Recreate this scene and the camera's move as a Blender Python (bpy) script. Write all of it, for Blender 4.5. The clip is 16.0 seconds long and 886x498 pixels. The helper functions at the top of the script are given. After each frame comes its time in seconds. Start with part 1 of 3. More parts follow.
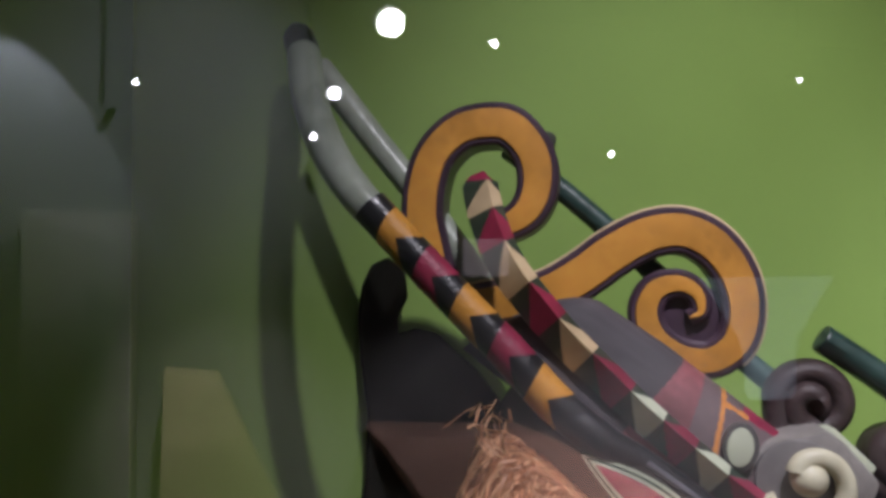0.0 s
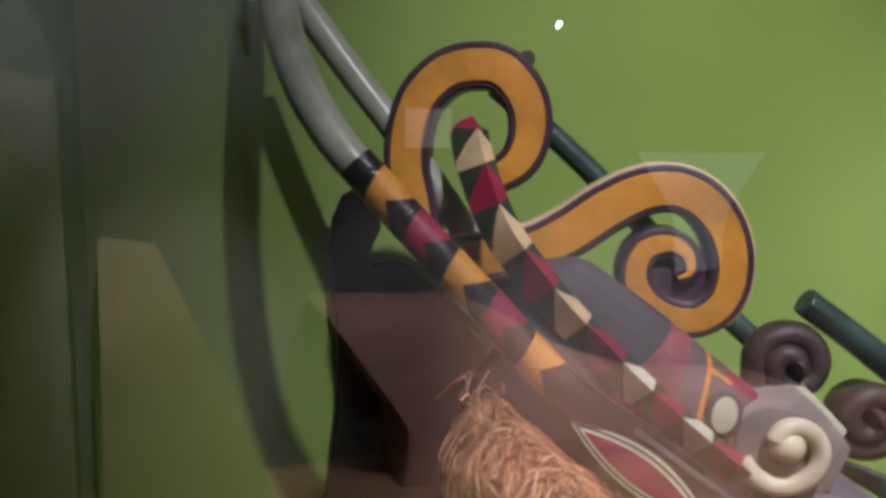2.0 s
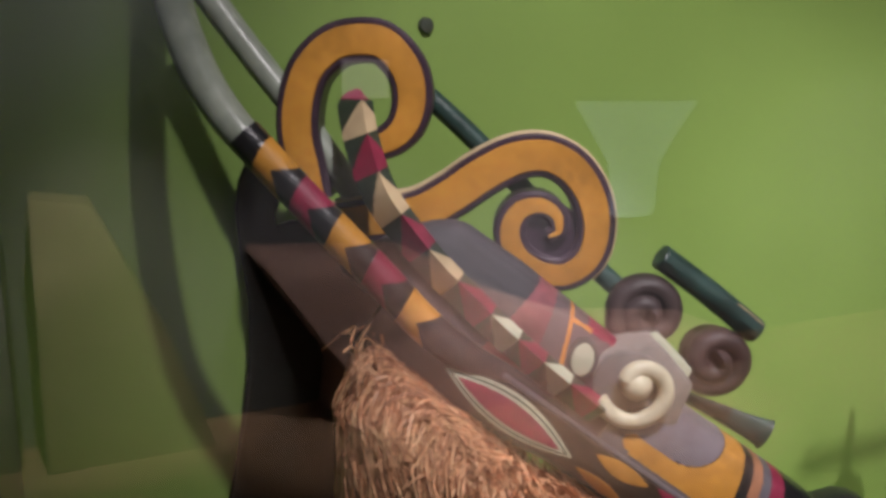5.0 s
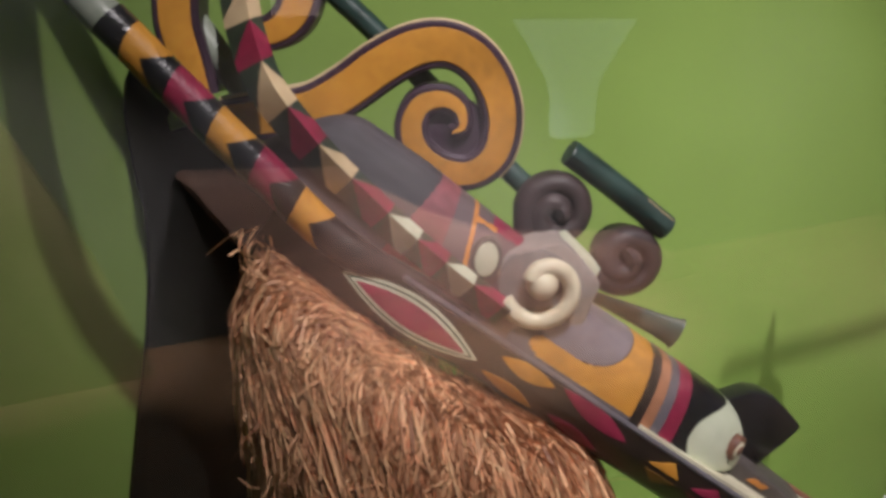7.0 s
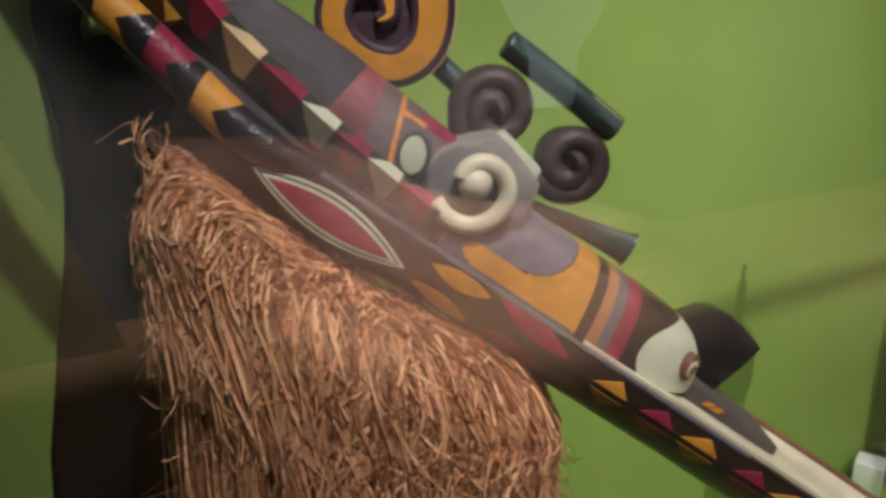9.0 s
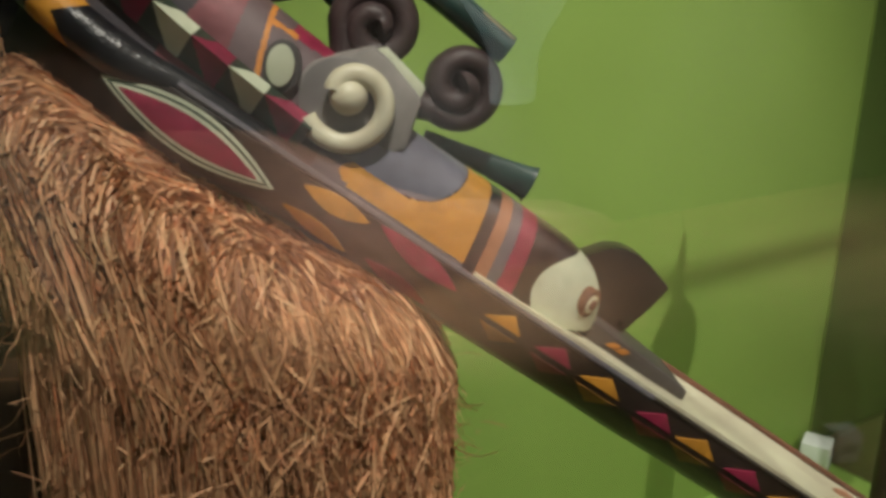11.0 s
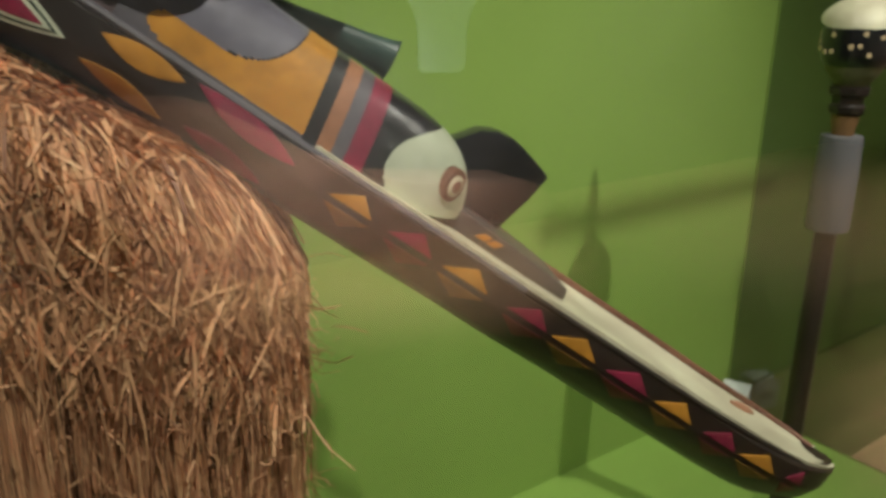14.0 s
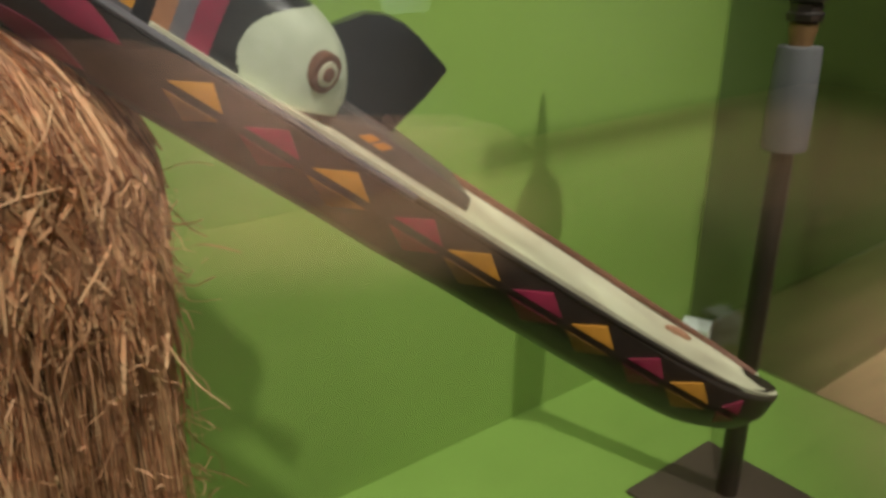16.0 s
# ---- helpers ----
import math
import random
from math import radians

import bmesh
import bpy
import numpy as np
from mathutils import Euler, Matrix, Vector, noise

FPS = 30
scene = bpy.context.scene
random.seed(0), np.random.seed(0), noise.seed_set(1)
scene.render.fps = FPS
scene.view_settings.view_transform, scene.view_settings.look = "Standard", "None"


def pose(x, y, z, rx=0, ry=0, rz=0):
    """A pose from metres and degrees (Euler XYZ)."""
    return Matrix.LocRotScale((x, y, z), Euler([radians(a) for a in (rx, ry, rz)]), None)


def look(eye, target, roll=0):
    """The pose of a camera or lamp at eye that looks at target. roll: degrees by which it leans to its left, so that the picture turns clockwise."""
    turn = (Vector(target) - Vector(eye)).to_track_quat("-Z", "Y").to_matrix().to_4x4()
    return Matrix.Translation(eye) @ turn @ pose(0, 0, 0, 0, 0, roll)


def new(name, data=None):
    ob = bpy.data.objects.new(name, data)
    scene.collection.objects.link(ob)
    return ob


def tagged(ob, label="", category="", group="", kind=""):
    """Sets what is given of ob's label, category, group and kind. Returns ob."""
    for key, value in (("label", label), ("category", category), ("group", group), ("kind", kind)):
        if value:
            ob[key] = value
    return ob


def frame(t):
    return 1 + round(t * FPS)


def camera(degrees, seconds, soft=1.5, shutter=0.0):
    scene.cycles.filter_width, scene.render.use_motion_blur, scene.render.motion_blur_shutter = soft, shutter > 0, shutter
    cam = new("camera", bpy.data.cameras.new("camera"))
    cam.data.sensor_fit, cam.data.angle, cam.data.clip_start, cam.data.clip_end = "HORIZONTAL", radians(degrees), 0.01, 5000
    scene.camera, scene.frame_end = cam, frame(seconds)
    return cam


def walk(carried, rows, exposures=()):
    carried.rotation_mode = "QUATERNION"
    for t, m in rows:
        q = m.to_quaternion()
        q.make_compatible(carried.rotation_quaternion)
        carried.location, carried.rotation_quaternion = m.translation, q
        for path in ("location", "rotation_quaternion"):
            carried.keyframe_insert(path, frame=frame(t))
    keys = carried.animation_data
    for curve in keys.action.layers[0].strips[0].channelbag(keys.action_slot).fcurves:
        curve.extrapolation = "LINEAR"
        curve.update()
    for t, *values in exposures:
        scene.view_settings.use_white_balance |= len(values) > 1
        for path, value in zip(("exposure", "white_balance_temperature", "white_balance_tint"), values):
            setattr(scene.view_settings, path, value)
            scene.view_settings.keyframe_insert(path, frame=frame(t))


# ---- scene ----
cam = camera(58.57, 16.0, soft=3.6)
PATH = [
    (0, pose(0.3021, 0.3408, 1.7685, 93.226, 0.727, -16.521)),
    (0.5, pose(0.2799, 0.3647, 1.8081, 91.692, 0.169, -16.746)),
    (1, pose(0.2770, 0.3932, 1.8238, 86.659, 0.496, -17.537)),
    (1.5, pose(0.2661, 0.3969, 1.8468, 83.556, 0.186, -19.989)),
    (2, pose(0.2627, 0.3953, 1.8693, 82.709, -0.336, -21.370)),
    (2.5, pose(0.2647, 0.3765, 1.8939, 82.851, 0.293, -20.842)),
    (3, pose(0.2553, 0.3614, 1.9158, 83.715, 0.019, -20.305)),
    (3.5, pose(0.2699, 0.3444, 1.9203, 84.057, 0.348, -20.105)),
    (4, pose(0.2757, 0.3364, 1.9091, 83.559, 0.170, -21.325)),
    (4.5, pose(0.2856, 0.3174, 1.9032, 81.158, -0.052, -23.305)),
    (5, pose(0.2999, 0.3104, 1.8952, 78.910, -0.181, -25.054)),
    (7.5, pose(0.3783, 0.3237, 1.8203, 73.486, 0.075, -29.186)),
    (8, pose(0.3975, 0.3276, 1.7817, 74.230, 0.492, -28.916)),
    (8.5, pose(0.4165, 0.3361, 1.7779, 72.846, 0.152, -29.698)),
    (9, pose(0.4327, 0.3321, 1.7603, 72.485, 0.010, -29.991)),
    (11.5, pose(0.5364, 0.3104, 1.6550, 73.186, -0.311, -32.476)),
    (12, pose(0.5469, 0.3161, 1.6390, 72.656, -0.428, -33.004)),
    (12.5, pose(0.5545, 0.3194, 1.6208, 72.571, -0.327, -33.659)),
    (13, pose(0.5784, 0.3136, 1.6053, 72.484, -0.295, -34.212)),
    (13.5, pose(0.6025, 0.3065, 1.5820, 72.376, -0.500, -35.219)),
    (14, pose(0.6195, 0.3166, 1.5599, 71.994, -0.772, -36.150)),
    (14.5, pose(0.6452, 0.3166, 1.5413, 71.690, -0.511, -36.992)),
    (15, pose(0.6726, 0.3193, 1.5183, 70.481, -0.725, -38.366)),
    (15.5, pose(0.7010, 0.3262, 1.5015, 69.600, -0.692, -38.753)),
    (16, pose(0.7271, 0.3335, 1.4946, 68.576, -0.255, -37.906)),
]
WHITE_BALANCE = [(0, 0.24, 5450, 27), (2, 0.32, 5650, 28), (5, 0.32, 5750, 26), (9, 0.25, 6000, 22), (11.5, 0.12, 6250, 10), (16, 0.12, 6150, 8)]
walk(cam, PATH, WHITE_BALANCE)

# ---- light ----
world = bpy.data.worlds.new("gallery_dark")
scene.world = world
world.use_nodes = True
world.node_tree.nodes["Background"].inputs[0].default_value = (0.02, 0.019, 0.016, 1)


def spot(name, place, target, watts, cone, blend, radius, colour):
    data = bpy.data.lights.new(name, "SPOT")
    data.energy, data.spot_size, data.spot_blend, data.shadow_soft_size, data.color = watts, radians(cone), blend, radius, colour
    ob = new(name, data)
    ob.matrix_world = look(place, target)
    return ob


WARM = (1.0, 0.91, 0.77)
spot("mask_spot", (0.56, -0.05, 3.30), (1.26, 1.15, 1.52), 178, 60, 1.0, 0.030, WARM)
spot("staff_spot", (2.24, -0.40, 3.25), (1.72, 1.25, 0.95), 188, 50, 1.0, 0.022, WARM)
spot("floor_spot", (3.1, -1.5, 3.35), (3.05, -3.48, 0.0), 1850, 50, 1.0, 0.06, (1.0, 0.92, 0.80))
spot("plinth_spot", (1.75, -1.7, 3.35), (1.75, -3.7, 0.35), 400, 40, 0.6, 0.06, (1.0, 0.92, 0.80))
spot("light_cone_spot", (0.40, -1.9, 3.35), (0.44, -3.9, 0.50), 820, 34, 1.0, 0.05, (1.0, 0.92, 0.74))
spot("wall_wash", (0.7, -2.0, 3.42), (0.1, -3.9, 2.75), 330, 66, 1.0, 0.06, (1.0, 0.98, 0.90))
spot("corner_wash", (-0.76, -3.45, 3.44), (-0.76, -3.9, 2.45), 130, 62, 0.12, 0.03, (0.97, 1.0, 0.95))
spot("passage_spot", (6.2, -2.6, 3.4), (6.2, -3.0, 0.0), 450, 84, 0.9, 0.06, WARM)
spot("aisle_spot", (4.3, 0.2, 3.4), (4.2, 0.55, 0.0), 620, 52, 0.7, 0.06, WARM)


# ---- materials ----
def material(name, colour, rough=0.55, vary=0.25, grain=90.0, bump=0.12, blotch=9.0, metal=0.0, stretch=(1, 1, 1), coat=0.0, tint=None, sheen=0.5):
    """Painted or raw surface: broad blotches, fine grain and relief at real-world size."""
    m = bpy.data.materials.new(name)
    m.use_nodes = True
    n, l = m.node_tree.nodes, m.node_tree.links
    b = n["Principled BSDF"]
    co = n.new("ShaderNodeTexCoord")
    mp = n.new("ShaderNodeMapping")
    mp.inputs["Scale"].default_value = stretch
    l.new(co.outputs["Object"], mp.inputs["Vector"])
    big, fine = n.new("ShaderNodeTexNoise"), n.new("ShaderNodeTexNoise")
    big.inputs["Scale"].default_value, big.inputs["Detail"].default_value = blotch, 5
    fine.inputs["Scale"].default_value, fine.inputs["Detail"].default_value = grain, 4
    for t in (big, fine):
        l.new(mp.outputs[0], t.inputs["Vector"])
    ramp = n.new("ShaderNodeValToRGB")
    dark = [c * (1 - vary) for c in colour]
    light = [min(1, c * (1 + vary * 0.6)) for c in (tint or colour)]
    ramp.color_ramp.elements[0].position, ramp.color_ramp.elements[1].position = 0.32, 0.72
    ramp.color_ramp.elements[0].color, ramp.color_ramp.elements[1].color = (*dark, 1), (*light, 1)
    l.new(big.outputs["Fac"], ramp.inputs["Fac"])
    mix = n.new("ShaderNodeMix")
    mix.data_type, mix.blend_type = "RGBA", "OVERLAY"
    mix.inputs[0].default_value = min(0.6, vary)
    l.new(ramp.outputs["Color"], mix.inputs[6])
    l.new(fine.outputs["Fac"], mix.inputs[7])
    l.new(mix.outputs[2], b.inputs["Base Color"])
    rr = n.new("ShaderNodeMapRange")
    rr.inputs[3].default_value, rr.inputs[4].default_value = max(0.05, rough - 0.12), min(1, rough + 0.15)
    l.new(big.outputs["Fac"], rr.inputs[0])
    l.new(rr.outputs[0], b.inputs["Roughness"])
    bp = n.new("ShaderNodeBump")
    bp.inputs["Strength"].default_value, bp.inputs["Distance"].default_value = bump, 0.002
    l.new(fine.outputs["Fac"], bp.inputs["Height"])
    l.new(bp.outputs[0], b.inputs["Normal"])
    b.inputs["Metallic"].default_value = metal
    b.inputs["Coat Weight"].default_value = coat
    b.inputs["Specular IOR Level"].default_value = sheen
    return m


GREEN = material("green_painted_board", (0.235, 0.370, 0.074), 0.62, 0.10, 160, 0.10, 2.2)
GREEN_TOP = material("green_painted_plinth", (0.26, 0.42, 0.085), 0.5, 0.10, 160, 0.08, 3.0)
# the case's green again, darkened in colour for the boards that lie in shade
GREEN_SHADED = material("green_painted_board_shaded", (0.13, 0.235, 0.040), 0.6, 0.12, 160, 0.10, 2.2)
OCHRE = material("ochre_paint", (0.60, 0.275, 0.030), 0.5, 0.30, 120, 0.22, 16)
ORANGE = material("orange_paint", (0.62, 0.24, 0.045), 0.5, 0.28, 120, 0.2, 18)
RED = material("crimson_paint", (0.27, 0.018, 0.058), 0.45, 0.35, 120, 0.2, 20)
PINK = material("faded_red_paint", (0.25, 0.075, 0.088), 0.5, 0.35, 120, 0.2, 20)
BLACK = material("black_paint", (0.012, 0.012, 0.015), 0.30, 0.4, 110, 0.25, 20, coat=0.35)
BLACKG = material("dark_green_paint", (0.030, 0.048, 0.032), 0.42, 0.4, 110, 0.25, 20)
TEAL = material("dark_teal_paint", (0.028, 0.060, 0.052), 0.38, 0.4, 110, 0.25, 20)
PURPLE = material("purple_black_line", (0.055, 0.030, 0.050), 0.45, 0.35, 110, 0.2, 20)
SLATE = material("slate_grey_paint", (0.125, 0.115, 0.135), 0.48, 0.25, 110, 0.2, 14)
GREYC = material("warm_grey_paint", (0.29, 0.27, 0.255), 0.5, 0.25, 110, 0.2, 14)
BROWN = material("dark_brown_wood", (0.055, 0.035, 0.036), 0.52, 0.45, 90, 0.5, 14, stretch=(1, 1, 3))
HULL = material("brown_black_wood", (0.026, 0.018, 0.015), 0.42, 0.45, 80, 0.3, 12, stretch=(0.3, 1, 1))
# ochre and crimson darkened in colour for the jaw's down-facing side
SHADEBR = material("shaded_ochre_paint", (0.36, 0.17, 0.035), 0.5, 0.35, 90, 0.25, 20)
SHADERED = material("shaded_crimson_paint", (0.22, 0.032, 0.042), 0.5, 0.3)
CREAM = material("cream_paint", (0.66, 0.60, 0.44), 0.45, 0.22, 100, 0.22, 16, tint=(0.70, 0.68, 0.50))
BEIGE = material("beige_paint", (0.62, 0.47, 0.28), 0.5, 0.25, 100, 0.22, 20)
PALE = material("pale_green_paint", (0.58, 0.62, 0.47), 0.42, 0.22, 100, 0.2, 14)
HORN = material("grey_green_horn_paint", (0.30, 0.34, 0.275), 0.33, 0.28, 90, 0.2, 14, tint=(0.34, 0.37, 0.31))
REDRIM = material("red_brown_rim", (0.20, 0.085, 0.055), 0.5, 0.35, 90, 0.2, 16)
STAFF = material("dark_staff_wood", (0.020, 0.015, 0.011), 0.45, 0.4, 60, 0.3, 10, stretch=(3, 3, 0.4))
FOAM = material("grey_foam", (0.135, 0.133, 0.145), 0.85, 0.12, 220, 0.25, 12)
PLATE = material("brown_steel_plate", (0.085, 0.062, 0.048), 0.5, 0.25, 120, 0.1, 8)
HOUSING = material("black_lamp_housing", (0.02, 0.02, 0.02), 0.5, 0.2)
WOODFLOOR = material("oak_floor", (0.34, 0.21, 0.115), 0.45, 0.3, 30, 0.15, 3, stretch=(0.3, 4, 1))
PLINTHWOOD = material("varnished_plinth_wood", (0.46, 0.29, 0.215), 0.4, 0.25, 30, 0.1, 3, stretch=(0.4, 1, 4))
WALLGREY = material("dim_gallery_plaster", (0.12, 0.12, 0.115), 0.8, 0.15, 60, 0.1, 2)
CEIL = material("black_gallery_ceiling", (0.05, 0.05, 0.05), 0.9, 0.2, 40, 0.1, 2)


def fibre_material(name, low, high):
    m = bpy.data.materials.new(name)
    m.use_nodes = True
    n, l = m.node_tree.nodes, m.node_tree.links
    b = n["Principled BSDF"]
    geo = n.new("ShaderNodeNewGeometry")
    ramp = n.new("ShaderNodeValToRGB")
    e = ramp.color_ramp.elements
    e[0].color, e[1].color = (*low, 1), (*high, 1)
    mid = e.new(0.42)
    mid.color = (*[(p * 0.45 + q * 0.55) for p, q in zip(low, high)], 1)
    l.new(geo.outputs["Random Per Island"], ramp.inputs["Fac"])
    noi = n.new("ShaderNodeTexNoise")
    noi.inputs["Scale"].default_value = 45
    mix = n.new("ShaderNodeMix")
    mix.data_type, mix.blend_type = "RGBA", "OVERLAY"
    mix.inputs[0].default_value = 0.45
    l.new(ramp.outputs["Color"], mix.inputs[6])
    l.new(noi.outputs["Fac"], mix.inputs[7])
    l.new(mix.outputs[2], b.inputs["Base Color"])
    b.inputs["Roughness"].default_value = 0.55
    return m


FIBRE = fibre_material("dry_plant_fibre", (0.21, 0.066, 0.022), (1.0, 0.58, 0.32))
CORE = material("fibre_core_shade", (0.034, 0.016, 0.008), 0.9, 0.4, 60, 0.4, 20, stretch=(6, 6, 0.6), sheen=0.05)


def glass_material(name, gloss_rough=0.0):
    m = bpy.data.materials.new(name)
    m.use_nodes = True
    n, l = m.node_tree.nodes, m.node_tree.links
    n.remove(n["Principled BSDF"])
    tr, gl, mx, fr = n.new("ShaderNodeBsdfTransparent"), n.new("ShaderNodeBsdfGlossy"), n.new("ShaderNodeMixShader"), n.new("ShaderNodeMath")
    lw, pw = n.new("ShaderNodeLayerWeight"), n.new("ShaderNodeMath")
    lw.inputs["Blend"].default_value = 0.5
    pw.operation, pw.inputs[1].default_value = "POWER", 5.0
    fr.operation, fr.inputs[1].default_value, fr.inputs[2].default_value = "MULTIPLY_ADD", 0.92, 0.080
    l.new(lw.outputs["Facing"], pw.inputs[0])
    l.new(pw.outputs[0], fr.inputs[0])
    tr.inputs[0].default_value = (0.96, 0.975, 0.96, 1)
    gl.inputs["Roughness"].default_value = gloss_rough
    l.new(fr.outputs[0], mx.inputs[0])
    l.new(tr.outputs[0], mx.inputs[1])
    l.new(gl.outputs[0], mx.inputs[2])
    l.new(mx.outputs[0], n["Material Output"].inputs[0])
    return m


def glow(name, colour, strength):
    m = bpy.data.materials.new(name)
    m.use_nodes = True
    b = m.node_tree.nodes["Principled BSDF"]
    b.inputs["Base Color"].default_value = (*colour, 1)
    b.inputs["Emission Color"].default_value = (*colour, 1)
    b.inputs["Emission Strength"].default_value = strength
    return m


# ---- mesh helpers ----
def finish(name, bm, mats, parent=None, smooth=True, label=""):
    bmesh.ops.recalc_face_normals(bm, faces=bm.faces)
    me = bpy.data.meshes.new(name)
    bm.to_mesh(me)
    bm.free()
    for m in (mats if isinstance(mats, (list, tuple)) else [mats]):
        me.materials.append(m)
    if smooth:
        me.shade_smooth()
        me.set_sharp_from_angle(angle=radians(38))
    ob = new(name, me)
    ob.parent = parent
    if label:
        ob["label"] = label
    return ob


def box(a, b, bevel=0.0):
    bm = bmesh.new()
    bmesh.ops.create_cube(bm, size=1)
    for v in bm.verts:
        v.co = Vector([(a[i] + b[i]) / 2 + v.co[i] * (b[i] - a[i]) for i in range(3)])
    if bevel:
        bmesh.ops.bevel(bm, geom=bm.edges[:], offset=bevel, segments=2, profile=0.6, affect="EDGES")
    return bm


def smooth_path(ctrl, per=8):
    """Catmull-Rom through control tuples of any length."""
    c = np.array(ctrl, float)
    c = np.vstack([2 * c[0] - c[1], c, 2 * c[-1] - c[-2]])
    out = []
    for i in range(1, len(c) - 2):
        for k in range(per):
            t = k / per
            p0, p1, p2, p3 = c[i - 1:i + 3]
            out.append(0.5 * (2 * p1 + (p2 - p0) * t + (2 * p0 - 5 * p1 + 4 * p2 - p3) * t * t + (3 * p1 - p0 - 3 * p2 + p3) * t ** 3))
    out.append(c[-2])
    return np.array(out)


def grid_faces(bm, rings, closed=True, caps=True, pick=None):
    """Skin a list of rings; pick(ring, side) gives the material of a face."""
    vs = [[bm.verts.new(p) for p in r] for r in rings]
    n = len(vs[0])
    for i in range(len(vs) - 1):
        for j in range(n if closed else n - 1):
            k = (j + 1) % n
            f = bm.faces.new((vs[i][j], vs[i][k], vs[i + 1][k], vs[i + 1][j]))
            if pick:
                f.material_index = pick(i, j)
    if caps and closed:
        a, b = bm.faces.new(vs[0][::-1]), bm.faces.new(vs[-1])
        if pick:
            a.material_index, b.material_index = pick(0, 0), pick(len(vs) - 2, 0)
    return vs


def tube(path, radii, sides=14, squash=1.0, pick=None, seed=0):
    """Round bar through points (a, n, b) with gently uneven, hand-cut radius. squash: depth over width."""
    bm = bmesh.new()
    path = np.asarray(path)
    rings = []
    for i, p in enumerate(path):
        d = path[min(i + 1, len(path) - 1)] - path[max(i - 1, 0)]
        d = d / (np.linalg.norm(d) + 1e-9)
        up = np.cross(d, (0, 1, 0))
        up /= np.linalg.norm(up) + 1e-9
        out = np.cross(up, d)
        ring = []
        for j in range(sides):
            w = 2 * math.pi * j / sides
            r = radii[i] * (1 + 0.03 * noise.noise(Vector((i * 0.35, j * 0.6, seed))))
            ring.append(p + up * math.cos(w) * r + out * math.sin(w) * r * squash)
        rings.append(ring)
    grid_faces(bm, rings, pick=pick)
    return bm


def ribbon_scroll(ctrl, half, y0, y1, inset, per=10, taper_end=0.5):
    """Carved scroll: a slab that follows a line (a, b, half width), edged by a groove, returned as body and face bmeshes."""
    c = smooth_path([(*p, h) for p, h in zip(ctrl, half)], per)
    d = np.gradient(c[:, :2], axis=0)
    d /= np.linalg.norm(d, axis=1)[:, None]
    nrm = np.stack([-d[:, 1], d[:, 0]], 1)
    body, face = bmesh.new(), bmesh.new()
    r = 0.0035
    rings = []
    for (a, b, h), (u, v) in zip(c, nrm):
        prof = [(-h, y1), (-h, y0 + r), (-h + r, y0), (-h + inset - 0.001, y0), (h - inset + 0.001, y0), (h - r, y0), (h, y0 + r), (h, y1)]
        rings.append([(a + u * q, y, b + v * q) for q, y in prof])
    grid_faces(body, rings)
    rings = []
    for (a, b, h), (u, v) in zip(c, nrm):
        k = h - inset
        prof = [(-k, y0 + 0.001), (-k * 0.92, y0 - 0.0022), (0, y0 - 0.0030), (k * 0.92, y0 - 0.0022), (k, y0 + 0.001)]
        rings.append([(a + u * q, y + 0.0006 * noise.noise(Vector((a * 40, b * 40, q * 60))), b + v * q) for q, y in prof])
    grid_faces(face, rings)
    edge = bmesh.new()
    rings = []
    for (a, b, h), (u, v) in list(zip(c, nrm))[: int(len(c) * taper_end)]:
        prof = [(h - 0.0005, y0 + 0.002), (h + 0.0018, y0 + 0.004), (h + 0.0018, y1 - 0.004), (h - 0.0005, y1 - 0.002)]
        rings.append([(a + u * q, y, b + v * q) for q, y in prof])
    grid_faces(edge, rings)
    return body, face, edge


def plate(outline, y0, y1, bevel=0.003, bulge=0.0):
    """Solid cut from an outline of (a, b), from depth y0 (front) to y1."""
    bm = bmesh.new()
    f = bm.faces.new([bm.verts.new((a, y0, b)) for a, b in outline])
    g = bmesh.ops.extrude_face_region(bm, geom=[f])
    for v in g["geom"]:
        if isinstance(v, bmesh.types.BMVert):
            v.co.y = y1
    if bevel:
        bmesh.ops.bevel(bm, geom=bm.edges[:], offset=bevel, segments=2, profile=0.6, affect="EDGES", clamp_overlap=True)
    return bm


def leaf_outline(p, q, w_up, w_down, count=14):
    """Pointed oval from p to q."""
    p, q = Vector(p), Vector(q)
    d = q - p
    n = Vector((-d.y, d.x)).normalized()
    up = [p + d * (i / count) + n * w_up * math.sin(math.pi * i / count) ** 0.9 for i in range(count + 1)]
    dn = [p + d * (i / count) - n * w_down * math.sin(math.pi * i / count) ** 0.9 for i in range(count - 1, 0, -1)]
    return [(v.x, v.y) for v in up + dn]


# ---- the display case and the gallery ----
CASE_GLASS = glass_material("case_glass")
AISLE = material("deep_green_gallery_paint", (0.075, 0.135, 0.027), 0.65, 0.15, 120, 0.1, 2.5)
OLIVE_BASE = material("olive_brown_base_paint", (0.105, 0.105, 0.035), 0.6, 0.15, 80, 0.1, 3)
XL, XR, YB, YG, ZF, ZT = 0.208, 2.396, 1.411, 0.50, 0.511, 3.05


def structure(name, bm, m, label):
    return tagged(finish(name, bm, m, smooth=False), label, kind="structure")


